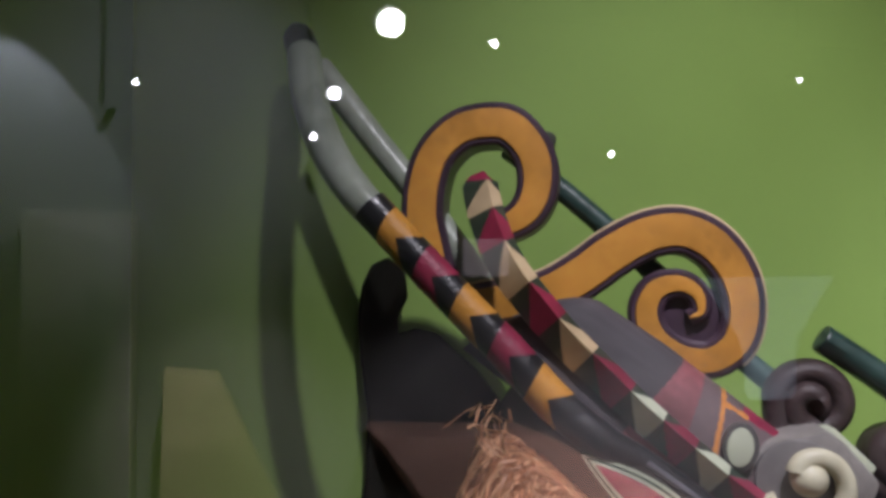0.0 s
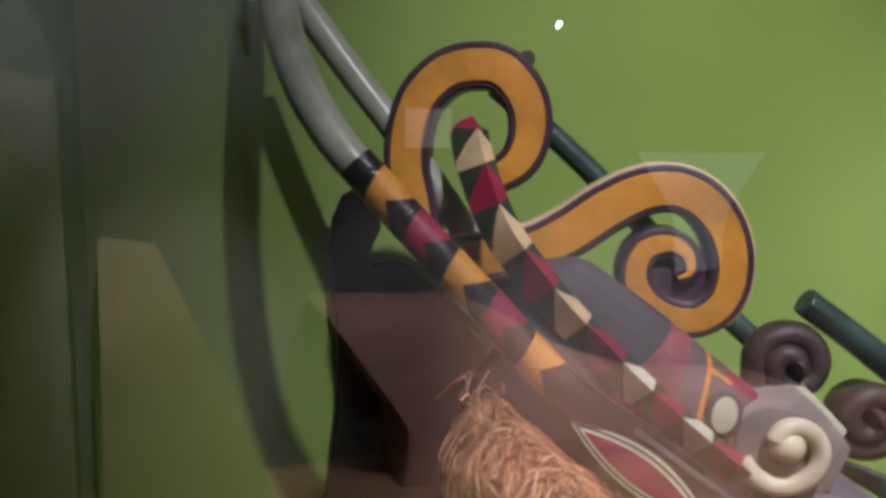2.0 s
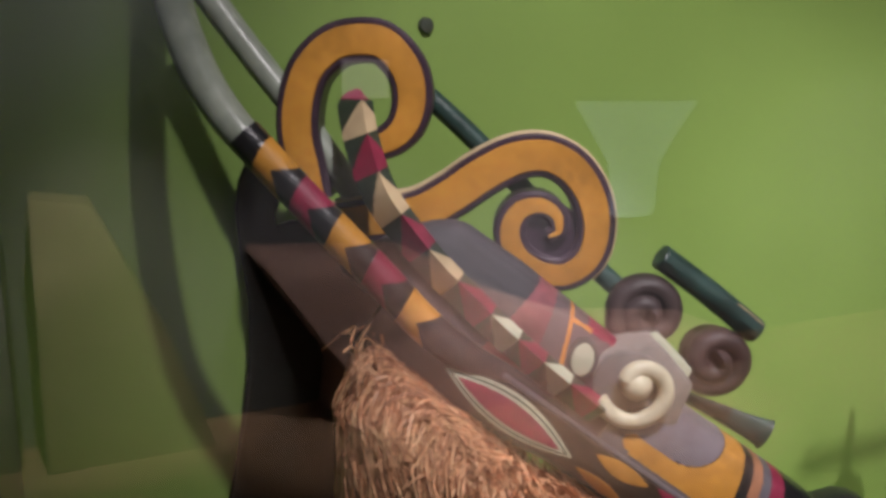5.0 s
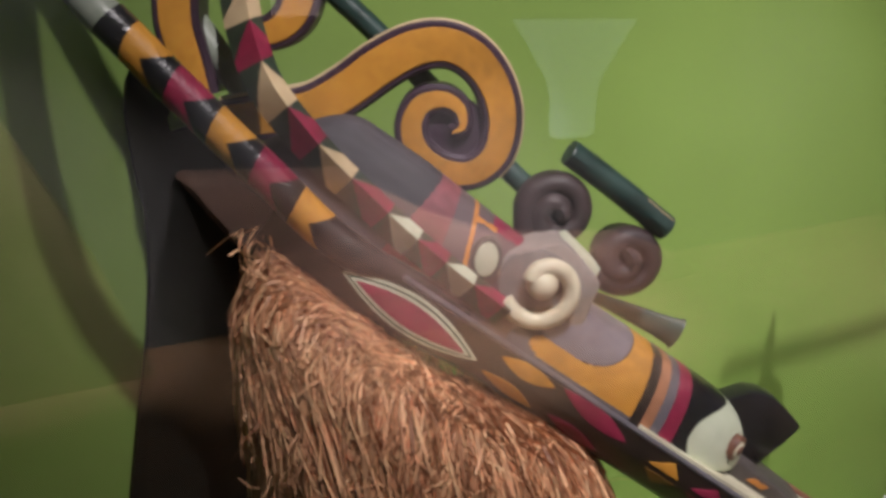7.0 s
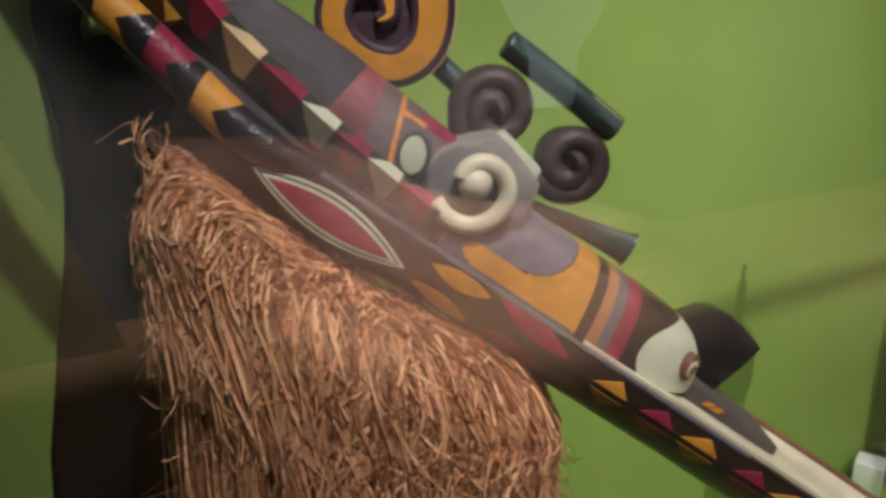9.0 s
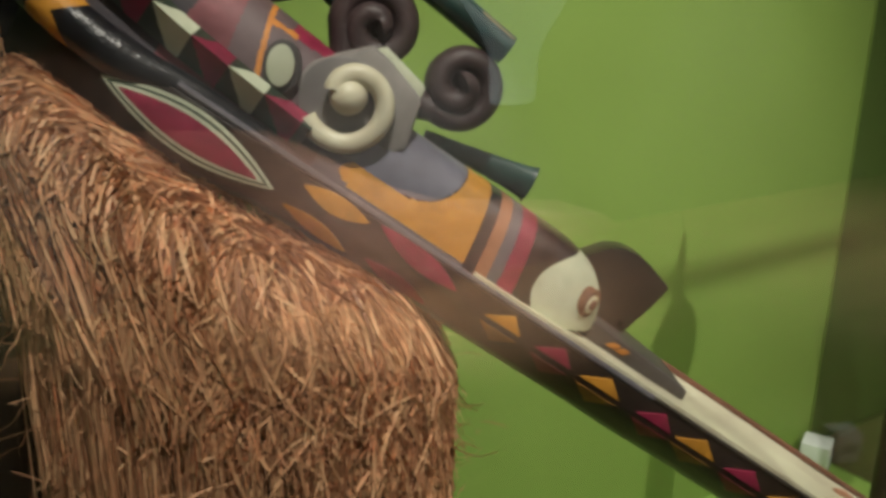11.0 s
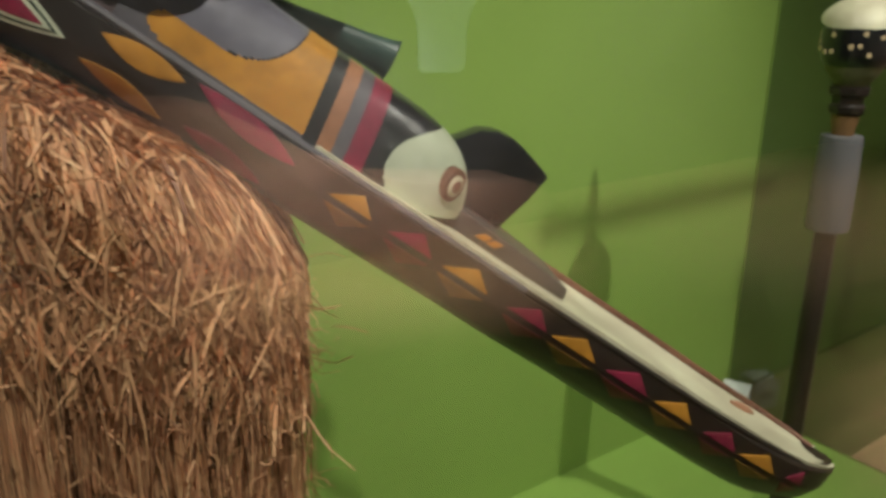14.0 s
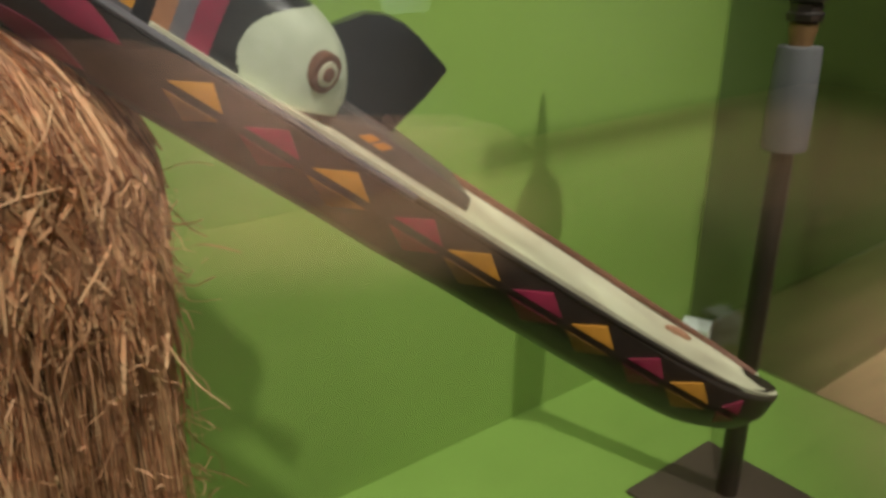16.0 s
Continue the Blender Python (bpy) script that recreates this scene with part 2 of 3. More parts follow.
structure("wall_back", box((XL - 0.06, YB, 0.0), (XR + 0.004, YB + 0.06, ZT)), GREEN, "lime green painted back board of the display case")
structure("wall_left", box((XL - 0.06, YG - 0.02, 0.0), (XL, YB, ZT)), GREEN_SHADED, "green painted side board of the display case, shade put into its colour")
structure("plinth", box((XL, YG - 0.02, 0.0), (XR, YB, ZF)), GREEN_TOP, "bright green painted plinth under the exhibits")
pane = structure("window_1", box((XL, YG - 0.008, ZF), (XR, YG, ZT)), CASE_GLASS, "clear glass front of the display case")
pane.visible_shadow = False
side_pane = structure("window_2", box((XR - 0.008, YG + 0.002, ZF), (XR, YB, ZT)), CASE_GLASS, "clear glass end of the display case")
side_pane.visible_shadow = False
structure("wall_aisle", box((XR + 0.006, YB + 0.030, 0.50), (9.5, YB + 0.09, 3.5)), AISLE, "dark green painted gallery wall beyond the case")
structure("baseboard", box((XR + 0.006, YB + 0.018, 0.0), (9.5, YB + 0.09, 0.497), 0.004), OLIVE_BASE, "deep olive-brown painted base of the gallery wall")
# added rail, out of view, that throws the thin level shadow on the back board
structure("shadow_rail", box((1.95, YG + 0.002, 2.170), (XR - 0.010, YG + 0.016, 2.184), 0.002), HOUSING, "unseen dark rail added to cast a shadow line on the back board")
structure("ground", box((-3.0, -4.6, -0.05), (9.5, YB + 0.06, 0.0)), WOODFLOOR, "brown oak floor of the dim gallery")
structure("wall_gallery", box((-3.0, -4.0, 0.0), (9.5, -3.9, 3.5)), WALLGREY, "dim grey gallery wall facing the case")
structure("wall_gallery_left", box((-3.1, -4.0, 0.0), (-3.0, YB, 3.5)), WALLGREY, "dim grey gallery end wall")
structure("wall_gallery_right", box((9.5, -4.0, 0.0), (9.6, YB, 3.5)), WALLGREY, "dim grey gallery end wall")
structure("wall_beside_left", box((-3.0, YG, 0.0), (XL - 0.06, YG + 0.05, 3.5)), WALLGREY, "dim grey wall beside the display case")
structure("wall_over_case", box((XL - 0.06, YG - 0.02, ZT), (XR + 0.06, YG + 0.05, 3.5)), WALLGREY, "dim grey fascia over the display case")
structure("ceiling", box((-3.0, -4.0, 3.5), (9.5, YB + 0.06, 3.6)), CEIL, "black gallery ceiling")
structure("case_lid", box((XL - 0.06, YG + 0.05, ZT), (XR + 0.06, YB + 0.06, ZT + 0.05)), GREEN_SHADED, "green top board of the display case, shade put into its colour")

# ---- the carved mask: x along its axis to the snout, y away from the glass, z square to the axis ----
mask = new("carved_mask")
mask.matrix_world = Matrix.Translation((0.6 + 0.46521 * 0.53, 0.5 + 0.8852 * 0.53, 1.48)) @ Matrix.Rotation(math.atan2(-0.46521, 0.8852), 4, "Z") @ Matrix.Rotation(radians(35), 4, "Y")
tagged(mask, "long-snouted carved wooden mask painted ochre, red and black with fibre skirt", "mask")


def jaw():
    """Lower jaw and cheek: a long six-sided hull with a rounded tip."""
    bm = bmesh.new()
    rings = []
    for i in range(121):
        t = i / 120
        a = -0.34 + 1.092 * t
        tip = max(0.0, (a - 0.50) / 0.252)
        w = 0.066 * math.sqrt(max(0.0, 1 - min(1, tip) ** 3.6)) + 0.002
        rear = max(0.0, (-a - 0.10) / 0.24)
        low = -0.040 - 0.030 * min(1, rear * 1.4) + 0.050 * max(0, tip) ** 6
        mid = -0.003 + 0.020 * max(0, tip) ** 4
        top = 0.0205 + 0.015 * max(0.0, (a - 0.60) / 0.138) ** 2
        back = max(0.0, 1 - (a + 0.34) / 0.05)
        w *= 1 - 0.5 * back
        wob = 0.0012 * noise.noise(Vector((a * 14, 0, 3)))
        prof = [(-w + 0.010 + wob, top), (-w + 0.003, top), (-w, top - 0.003), (-w - 0.001, mid + 0.001), (-w, mid - 0.003), (-w * 0.80, (low + mid) / 2 - 0.006), (-w * 0.45, low), (w * 0.45, low),
                (w * 0.8, (low + mid) / 2), (w, mid), (w, top - 0.002), (w - 0.004, top), (w - 0.010, top)]
        rings.append([(a, y, b + wob) for y, b in prof])
    grid_faces(bm, rings)
    return bm


part_jaw = finish("jaw", jaw(), HULL, mask, label="brown-black jaw with a raised painted edge")

# pale ledge line along the jaw's upper edge
ledge = smooth_path([(-0.20, -0.0655, 0.0225), (0.0, -0.0665, 0.0215), (0.2, -0.0665, 0.0205), (0.42, -0.0662, 0.0200), (0.55, -0.0655, 0.0208), (0.65, -0.056, 0.0235), (0.710, -0.038, 0.0300), (0.742, -0.014, 0.0365)], 10)
finish("jaw_edge", tube(ledge[:26], [0.0034] * 26, 8), SLATE, mask, label="worn slate grey edge")
finish("jaw_lip", tube(ledge[25:], [0.0030] * (len(ledge) - 25), 8), HULL, mask)

# white tongue inside the jaw, with its far rim
def tongue():
    bm = bmesh.new()
    rings = []
    for i in range(61):
        a = 0.10 + 0.646 * i / 60
        tip = max(0.0, (a - 0.50) / 0.252)
        w = (0.0610 * math.sqrt(max(0.0, 1 - min(1, tip) ** 3.6)) + 0.001)
        top = 0.0262 + 0.0105 * max(0.0, (a - 0.60) / 0.138) ** 2
        sag = 0.0022
        rings.append([(a, -w, top - 0.006), (a, -w, top), (a, -w * 0.5, top - sag), (a, 0, top - sag * 1.1), (a, w * 0.5, top - sag), (a, w, top + 0.004 * max(0.0, 1 - tip)), (a, w, top - 0.006)])
    grid_faces(bm, rings)
    return bm


finish("tongue", tongue(), CREAM, mask, label="cream painted tongue with chipped edges")
rim = smooth_path([(0.20, 0.060, 0.030), (0.36, 0.060, 0.0315), (0.5, 0.061, 0.0320), (0.6, 0.060, 0.0320), (0.67, 0.053, 0.0330), (0.712, 0.036, 0.0350), (0.738, 0.012, 0.0365)], 8)
finish("far_rim", tube(rim, np.linspace(0.0042, 0.0026, len(rim)), 8), REDRIM, mask, label="red-brown far rim of the jaw")
strip = plate([(0.17, 0.020), (0.372, 0.024), (0.368, 0.036), (0.30, 0.041), (0.17, 0.045)], -0.022, 0.058, 0.004)
finish("palate", strip, material("palate_grey_paint", (0.085, 0.072, 0.068), 0.45, 0.3), mask, label="dark grey palate strip")
for k in range(2):
    finish("palate_mark", plate([(0.262 + 0.012 * k, 0.0300), (0.272 + 0.012 * k, 0.0300), (0.278 + 0.012 * k, 0.0365), (0.270 + 0.012 * k, 0.0365)], -0.0240, -0.0180, 0.0006), ORANGE, mask)
bump = tube(smooth_path([(0.630, 0.028, 0.0265), (0.645, 0.030, 0.0272), (0.664, 0.031, 0.0282)], 4), [0.002, 0.003, 0.004, 0.0045, 0.005, 0.0045, 0.004, 0.003, 0.002], 8)
finish("tongue_knob", bump, material("worn_red_brown", (0.42, 0.21, 0.13), 0.55, 0.35), mask, label="small worn red-brown knob")

# triangles cut along the jaw's near side, ochre and crimson in turn, with mirrored ones below the ridge, darker because
# shade is put into their paint
TRI = ((0.127, 0.168), (0.184, 0.228), (0.238, 0.287), (0.308, 0.353), (0.358, 0.410), (0.422, 0.474), (0.483, 0.531), (0.547, 0.590), (0.597, 0.648), (0.664, 0.690))
for i, (p, q) in enumerate(TRI):
    m, peak = (OCHRE if i % 2 == 0 else RED), (p + q) / 2 + 0.001
    tip = max(0.0, ((p + q) / 2 - 0.50) / 0.252)
    y = -(0.066 * math.sqrt(max(0.0, 1 - min(1, tip) ** 3.6)) + 0.002)
    up = 0.020 * tip ** 4
    bm = plate([(p, 0.000 + up), (q, 0.000 + up), (peak + 0.004, 0.0145 + up)], -0.0022, 0.0035, 0.0008)
    slope = 0.0 if tip == 0 else 0.066 * 1.8 * tip ** 2.6 / 0.252 / math.sqrt(max(0.05, 1 - tip ** 3.6))
    for v in bm.verts:
        v.co.y += y + slope * (v.co.x - (p + q) / 2)
    finish("triangle_inlay", bm, m, mask)
    bm = plate([(p, -0.0065 + up), (q, -0.0065 + up), (peak, -0.0205 + up)], -0.0012, 0.0045, 0.0006)
    for v in bm.verts:
        v.co.y += y + slope * (v.co.x - (p + q) / 2) + (-0.0065 + up - v.co.z) * 0.62
    finish("lower_triangle_inlay", bm, SHADEBR if i % 2 == 0 else SHADERED, mask)

# leaf shapes on the cheek
for p, q, wu, wd, m in (((-0.072, 0.010), (-0.006, 0.0125), 0.008, 0.010, OCHRE), ((-0.078, -0.016), (-0.008, -0.024), 0.009, 0.006, OCHRE), ((0.002, 0.017), (0.094, 0.004), 0.010, 0.010, RED), ((0.008, -0.018), (0.080, -0.026), 0.008, 0.008, RED)):
    bm = plate(leaf_outline(p, q, wu, wd), -0.0695, -0.060, 0.0012)
    for v in bm.verts:
        v.co.y += max(0.0, -0.006 - v.co.z) * 0.62
    finish("leaf_inlay", bm, m, mask)
for w, y, m, nm in ((0.0215, -0.0700, PALE, "almond_border"), (0.0188, -0.0704, BLACKG, "almond_groove"), (0.0165, -0.0708, PALE, "almond_line"), (0.0132, -0.0712, RED, "almond_field")):
    k = (0.0215 - w) * 1.9
    bm = plate(leaf_outline((-0.253 + k, -0.005), (-0.090 - k, -0.008), w * 1.02, w * 0.90, 22), y, -0.058, 0.0003)
    finish(nm, bm, m, mask, label="pale grey-green almond border" if nm == "almond_border" else "")


# upper jaw with painted bands, rounded at the eye
def upper_jaw():
    bm = bmesh.new()
    na, nb = 330, 96
    rings = []
    for i in range(na + 1):
        t = i / na
        a = -0.075 + 0.318 * t
        end = max(0.0, (a - 0.145) / 0.098)
        k = math.sqrt(max(0.0001, 1 - end ** 2.7))
        front = 1.0
        h, w = 0.076 * k * front, 0.054 * (0.12 + 0.88 * k)
        ring = []
        for j in range(nb + 1):
            u = math.pi * j / nb
            c, s = math.cos(u), math.sin(u)
            ring.append((a, -w * math.copysign(abs(c) ** 0.75, c), 0.018 + 0.017 * end ** 2 + (h - 0.010 * end ** 2) * abs(s) ** 0.85 + 0.0005 * noise.noise(Vector((a * 60, c * 5, s * 5)))))
        rings.append(ring)

    def pick(i, j):
        a = -0.075 + 0.318 * (i + 0.5) / na
        u = math.degrees(math.pi * (j + 0.5) / nb)
        end = max(0.0, (a - 0.145) / 0.098)
        z = 0.018 + 0.076 * math.sqrt(max(0.0001, 1 - end ** 2.7)) * math.sin(math.radians(u)) ** 0.85
        lean = a + 0.16 * (z - 0.055)
        if a - 1.9 * (z - 0.050) ** 2 * 10 > 0.153:
            return 5
        if lean > 0.136:
            return 2
        if lean > 0.119:
            return 3
        if lean > 0.107:
            return 1
        if lean > 0.094:
            return 4
        if lean > 0.0815:
            return 2
        e = ((a - 0.002) / 0.046) ** 2 + ((z - 0.092) / 0.044) ** 2 if a > 0.002 else ((z - 0.092) / 0.044) ** 2
        if e < 1 and a > -0.06:
            return 0
        if abs(e - 1) < 0.06:
            return 2
        if z > 0.026 and (a > -0.030 or ((a + 0.030) / 0.024) ** 2 + ((z - 0.0375) / 0.0115) ** 2 < 1):
            return 6
        return 1
    grid_faces(bm, rings, closed=False, pick=pick)
    return bm


finish("upper_jaw", upper_jaw(), [material("blue_grey_paint", (0.155, 0.150, 0.195), 0.45, 0.2, 110, 0.2, 14), SLATE, BLACK, RED, material("dull_orange_paint", (0.36, 0.16, 0.082), 0.5, 0.3, 120, 0.2, 18), PALE, OCHRE], mask, label="banded upper jaw in blue-grey, ochre, orange and crimson")


def disc(a, b, y, ra, rb, turn, depth, count=28):
    return plate([(a + ra * math.cos(w) * math.cos(turn) - rb * math.sin(w) * math.sin(turn), b + ra * math.cos(w) * math.sin(turn) + rb * math.sin(w) * math.cos(turn)) for w in [2 * math.pi * i / count for i in range(count)]], y, y + depth, min(0.002, rb * 0.3))


# near eye: a small ringed pupil on the pale snout end
for r, m, y, nm in ((0.0150, REDRIM, -0.003, "eye_ring"), (0.0095, CREAM, -0.0045, "eye_white"), (0.0055, REDRIM, -0.006, "pupil")):
    bm = disc(0, 0, y, r * 0.86, r, 0, 0.012)
    ob = finish(nm, bm, m, mask)
    ob.matrix_local = Matrix.Translation((0.2136, -0.0398, 0.058)) @ Matrix.Rotation(radians(38), 4, "Z") @ Matrix.Rotation(radians(-8), 4, "X")

# black paddle-shaped ear beyond the eye
finish("paddle_ear", plate([(0.190, 0.050), (0.206, 0.086), (0.222, 0.108), (0.236, 0.116), (0.252, 0.119), (0.268, 0.117), (0.303, 0.109), (0.300, 0.080), (0.292, 0.040), (0.245, 0.030)], 0.020, 0.052, 0.005), BLACK, mask, label="glossy black paddle-shaped ear")
fin = smooth_path([(0.005, 0.06, 0.090), (0.050, 0.06, 0.098), (0.090, 0.06, 0.105), (0.119, 0.06, 0.110), (0.126, 0.06, 0.111)], 6)
finish("rear_ear", tube(fin, np.interp(np.linspace(0, 1, len(fin)), [0, 0.6, 0.95, 1], [0.006, 0.015, 0.021, 0.015]), 14, 0.55), TEAL, mask, label="dark teal flared rear ear")


# skull behind the two painted bars
def skull():
    bm = bmesh.new()
    rings = []
    na, nb = 240, 80
    for i in range(na + 1):
        t = i / na
        a = -0.40 + 0.325 * t
        h = 0.112 * math.sin(min(1, t / 0.28) * math.pi / 2) ** 0.8 * (1 - 0.10 * max(0, (t - 0.5) / 0.5)) + 0.004
        w = 0.050 * (0.55 + 0.45 * math.sin(min(1, t / 0.3) * math.pi / 2))
        rings.append([(a, -w * math.copysign(abs(math.cos(u)) ** 0.8, math.cos(u)), 0.004 + h * abs(math.sin(u)) ** 0.7) for u in [math.pi * j / nb for j in range(nb + 1)]])

    def pick(i, j):
        a, y, z = rings[i][j]
        if a < -0.226 + (z - 0.07) * 0.15:
            return 0
        if a < -0.190 + (z - 0.09) * -0.2:
            return 1
        d = a + 0.172 - (0.110 - z) * 0.35
        if -0.0025 < d < 0.0025 and z > 0.055:
            return 2
        if 0.103 < z < 0.107 and -0.172 < a < -0.143:
            return 2
        if a > -0.150 and z > 0.104:
            return 3
        return 4
    grid_faces(bm, rings, closed=False, pick=pick)
    return bm


finish("skull", skull(), [material("plum_grey_paint", (0.080, 0.070, 0.082), 0.72, 0.45, 170, 0.6, 12, stretch=(0.12, 1, 1)), PINK, ORANGE, RED, material("mauve_grey_paint", (0.135, 0.092, 0.098), 0.5, 0.3)], mask, label="plum-grey skull with faded red patches")
finish("oval_mark", disc(-0.141, 0.081, -0.0565, 0.0175, 0.0115, radians(115), 0.012), PALE, mask, label="pale oval mark")
finish("oval_border", disc(-0.140, 0.081, -0.0535, 0.0220, 0.0160, radians(115), 0.012), material("oval_grey_border", (0.09, 0.085, 0.085), 0.5, 0.25), mask)

# cheek block with a white bar and a white spiral
finish("cheek_block", plate([(-0.128, 0.060), (-0.122, 0.098), (-0.086, 0.137), (-0.070, 0.136), (-0.026, 0.124), (-0.014, 0.080), (-0.045, 0.044), (-0.092, 0.044)], -0.044, 0.040, 0.006), GREYC, mask, label="warm grey faceted cheek")
finish("white_bar", plate([(-0.083, 0.1345), (-0.075, 0.1425), (-0.028, 0.1335), (-0.026, 0.1215), (-0.032, 0.1215), (-0.073, 0.1310)], -0.020, 0.016, 0.002), PALE, mask, label="pale white bar on the cheek's crest")


def spiral_path(cx, cz, r0, r1, a0, a1, y0, y1, count=44, ease=1.0):
    out = []
    for i in range(count + 1):
        t = i / count
        w, r = radians(a0 + (a1 - a0) * t), r0 + (r1 - r0) * t ** ease
        out.append((cx + r * math.cos(w), y0 + (y1 - y0) * t, cz + r * math.sin(w)))
    return out


sp = spiral_path(-0.0800, 0.0895, 0.0385, 0.0130, -124, 172, -0.054, -0.062, 60, 1.9)
spiral = tube(sp, np.interp(np.linspace(0, 1, len(sp)), [0, 0.08, 0.5, 0.8, 1], [0.0088, 0.0092, 0.0086, 0.0090, 0.0098]), 16, 0.9)
bmesh.ops.create_uvsphere(spiral, u_segments=20, v_segments=12, radius=0.0162, matrix=Matrix.Translation((-0.0812, -0.058, 0.0925)))
finish("white_spiral", spiral, CREAM, mask, label="cream white carved spiral")
finish("spiral_field", disc(-0.078, 0.085, -0.050, 0.043, 0.038, 0, 0.02), material("grey_spiral_field", (0.20, 0.187, 0.185), 0.5, 0.3), mask)


# brown rolled curls
def curl(cx, cz, turn, sweep, tail, y):
    path = spiral_path(cx, cz, 0.0320, 0.002, turn, turn + sweep, y, y - 0.014, 60, 1.6)
    head = smooth_path([tail, (*np.array(path[0]) * 0.5 + np.array(tail) * 0.5,), path[0]], 5)[:-1]
    whole = np.vstack([head, path])
    rad = np.interp(np.linspace(0, 1, len(whole)), [0, 0.15, 0.6, 0.9, 1], [0.015, 0.0135, 0.0120, 0.0110, 0.0125])
    return tube(whole, rad, 14, 1.35)


finish("brown_curl", curl(-0.0930, 0.1510, 205, -545, (-0.096, 0.030, 0.104), 0.030), BROWN, mask, label="dark brown rolled curl")
finish("brown_curl", curl(0.0015, 0.1520, -100, 545, (-0.035, 0.030, 0.110), 0.030), BROWN, mask, label="dark brown rolled curl")
for ca, cb in ((-0.0930, 0.1510), (0.0015, 0.1520)):
    finish("curl_core", disc(ca, cb, 0.028, 0.033, 0.033, 0, 0.026), BROWN, mask)
beam = smooth_path([(-0.118, 0.030, 0.210), (-0.112, 0.030, 0.210), (-0.05, 0.030, 0.2085), (0.012, 0.030, 0.2045), (0.020, 0.030, 0.204)], 7)
finish("crest_bar", tube(beam, np.interp(np.linspace(0, 1, len(beam)), [0, 0.15, 0.9, 1], [0.007, 0.0145, 0.0145, 0.009]), 12, 1.3), TEAL, mask, label="dark teal bar across the curls")
finish("crest_bar_top", plate([(-0.02, 0.2170), (0.018, 0.2140), (0.018, 0.2160), (-0.02, 0.2190)], 0.018, 0.040, 0.0008), BEIGE, mask)
bar = smooth_path([(-0.50, 0.10, 0.207), (-0.40, 0.10, 0.198), (-0.30, 0.10, 0.182), (-0.20, 0.10, 0.160), (-0.11, 0.09, 0.147)], 8)
finish("rear_bar", tube(bar, [0.0125] * len(bar), 12), TEAL, mask, label="dark teal bar behind the scrolls")

# yellow scrolls
RC = [(-0.468, 0.036), (-0.495, 0.061), (-0.523, 0.087), (-0.542, 0.119), (-0.551, 0.153), (-0.544, 0.187), (-0.525, 0.209), (-0.499, 0.222), (-0.465, 0.214), (-0.441, 0.191), (-0.431, 0.160), (-0.442, 0.132), (-0.468, 0.124), (-0.486, 0.136)]
RH = [0.021, 0.0225, 0.0235, 0.0235, 0.0235, 0.0235, 0.0235, 0.0235, 0.0230, 0.0225, 0.021, 0.018, 0.014, 0.009]
SC = [(-0.432, 0.030), (-0.400, 0.060), (-0.366, 0.092), (-0.346, 0.130), (-0.331, 0.170), (-0.312, 0.205), (-0.287, 0.226), (-0.256, 0.231), (-0.223, 0.220), (-0.196, 0.196), (-0.182, 0.163), (-0.191, 0.133), (-0.219, 0.118), (-0.250, 0.120), (-0.271, 0.137), (-0.275, 0.161), (-0.260, 0.179), (-0.240, 0.181), (-0.227, 0.168), (-0.232, 0.156)]
SH = [0.024, 0.025, 0.026, 0.026, 0.026, 0.025, 0.024, 0.0235, 0.0225, 0.0215, 0.0205, 0.0195, 0.0190, 0.0185, 0.0180, 0.0170, 0.0150, 0.0130, 0.0105, 0.0080]
for nm, c, h, y0, y1, lab, te in (("ring_scroll", RC, RH, 0.030, 0.072, "ochre ring scroll edged in purple-black", 0.02), ("hooked_scroll", SC, SH, 0.026, 0.066, "ochre hooked scroll edged in purple-black and cream", 0.55)):
    body, face, edge = ribbon_scroll(c, h, y0, y1, 0.0070, taper_end=te)
    sc = finish(nm, body, PURPLE, mask, label=lab)
    finish("painted_face", face, OCHRE, sc)
    finish("cream_edge", edge, BEIGE, sc)

finish("coil_core", disc(-0.2265, 0.160, 0.036, 0.036, 0.034, 0, 0.02), PURPLE, mask)

# near painted bar with chevrons
s1 = smooth_path([(-0.552, -0.060, 0.072), (-0.48, -0.061, 0.056), (-0.42, -0.062, 0.044), (-0.358, -0.062, 0.032), (-0.297, -0.061, 0.018), (-0.245, -0.060, 0.014), (-0.19, -0.054, 0.021), (-0.12, -0.048, 0.022)], 90)


def chevron(i, j, sides=64):
    a = s1[min(i, len(s1) - 1)][0]
    w = math.cos(2 * math.pi * (j + 0.5) / sides)
    u = a + 0.527 + 0.006 * w
    if u < 0 or u > 0.250:
        return 0
    k, f = int(u / 0.0505), u % 0.0505
    if f > 0.040 - 0.021 * (1 - abs(w)):
        return 0
    return 1 if k % 2 == 0 else 2


finish("chevron_bar", tube(s1, np.interp(np.linspace(0, 1, len(s1)), [0, 0.70, 0.84, 1], [0.0188, 0.0188, 0.012, 0.007]), 64, 0.95, pick=chevron), [BLACK, OCHRE, RED], mask, label="black bar with ochre and crimson chevrons")

# second painted bar with beige and crimson triangles, four-sided with a front ridge
s2 = smooth_path([(-0.497, 0.040, 0.166), (-0.487, 0.028, 0.150), (-0.452, -0.012, 0.124), (-0.408, -0.046, 0.099), (-0.361, -0.052, 0.083), (-0.319, -0.054, 0.072), (-0.273, -0.055, 0.064), (-0.226, -0.055, 0.056), (-0.161, -0.054, 0.049), (-0.092, -0.052, 0.044)], 44)


BOUNDS = (-0.510, -0.492, -0.462, -0.428, -0.383, -0.340, -0.297, -0.250, -0.212, -0.176, -0.140, -0.102)


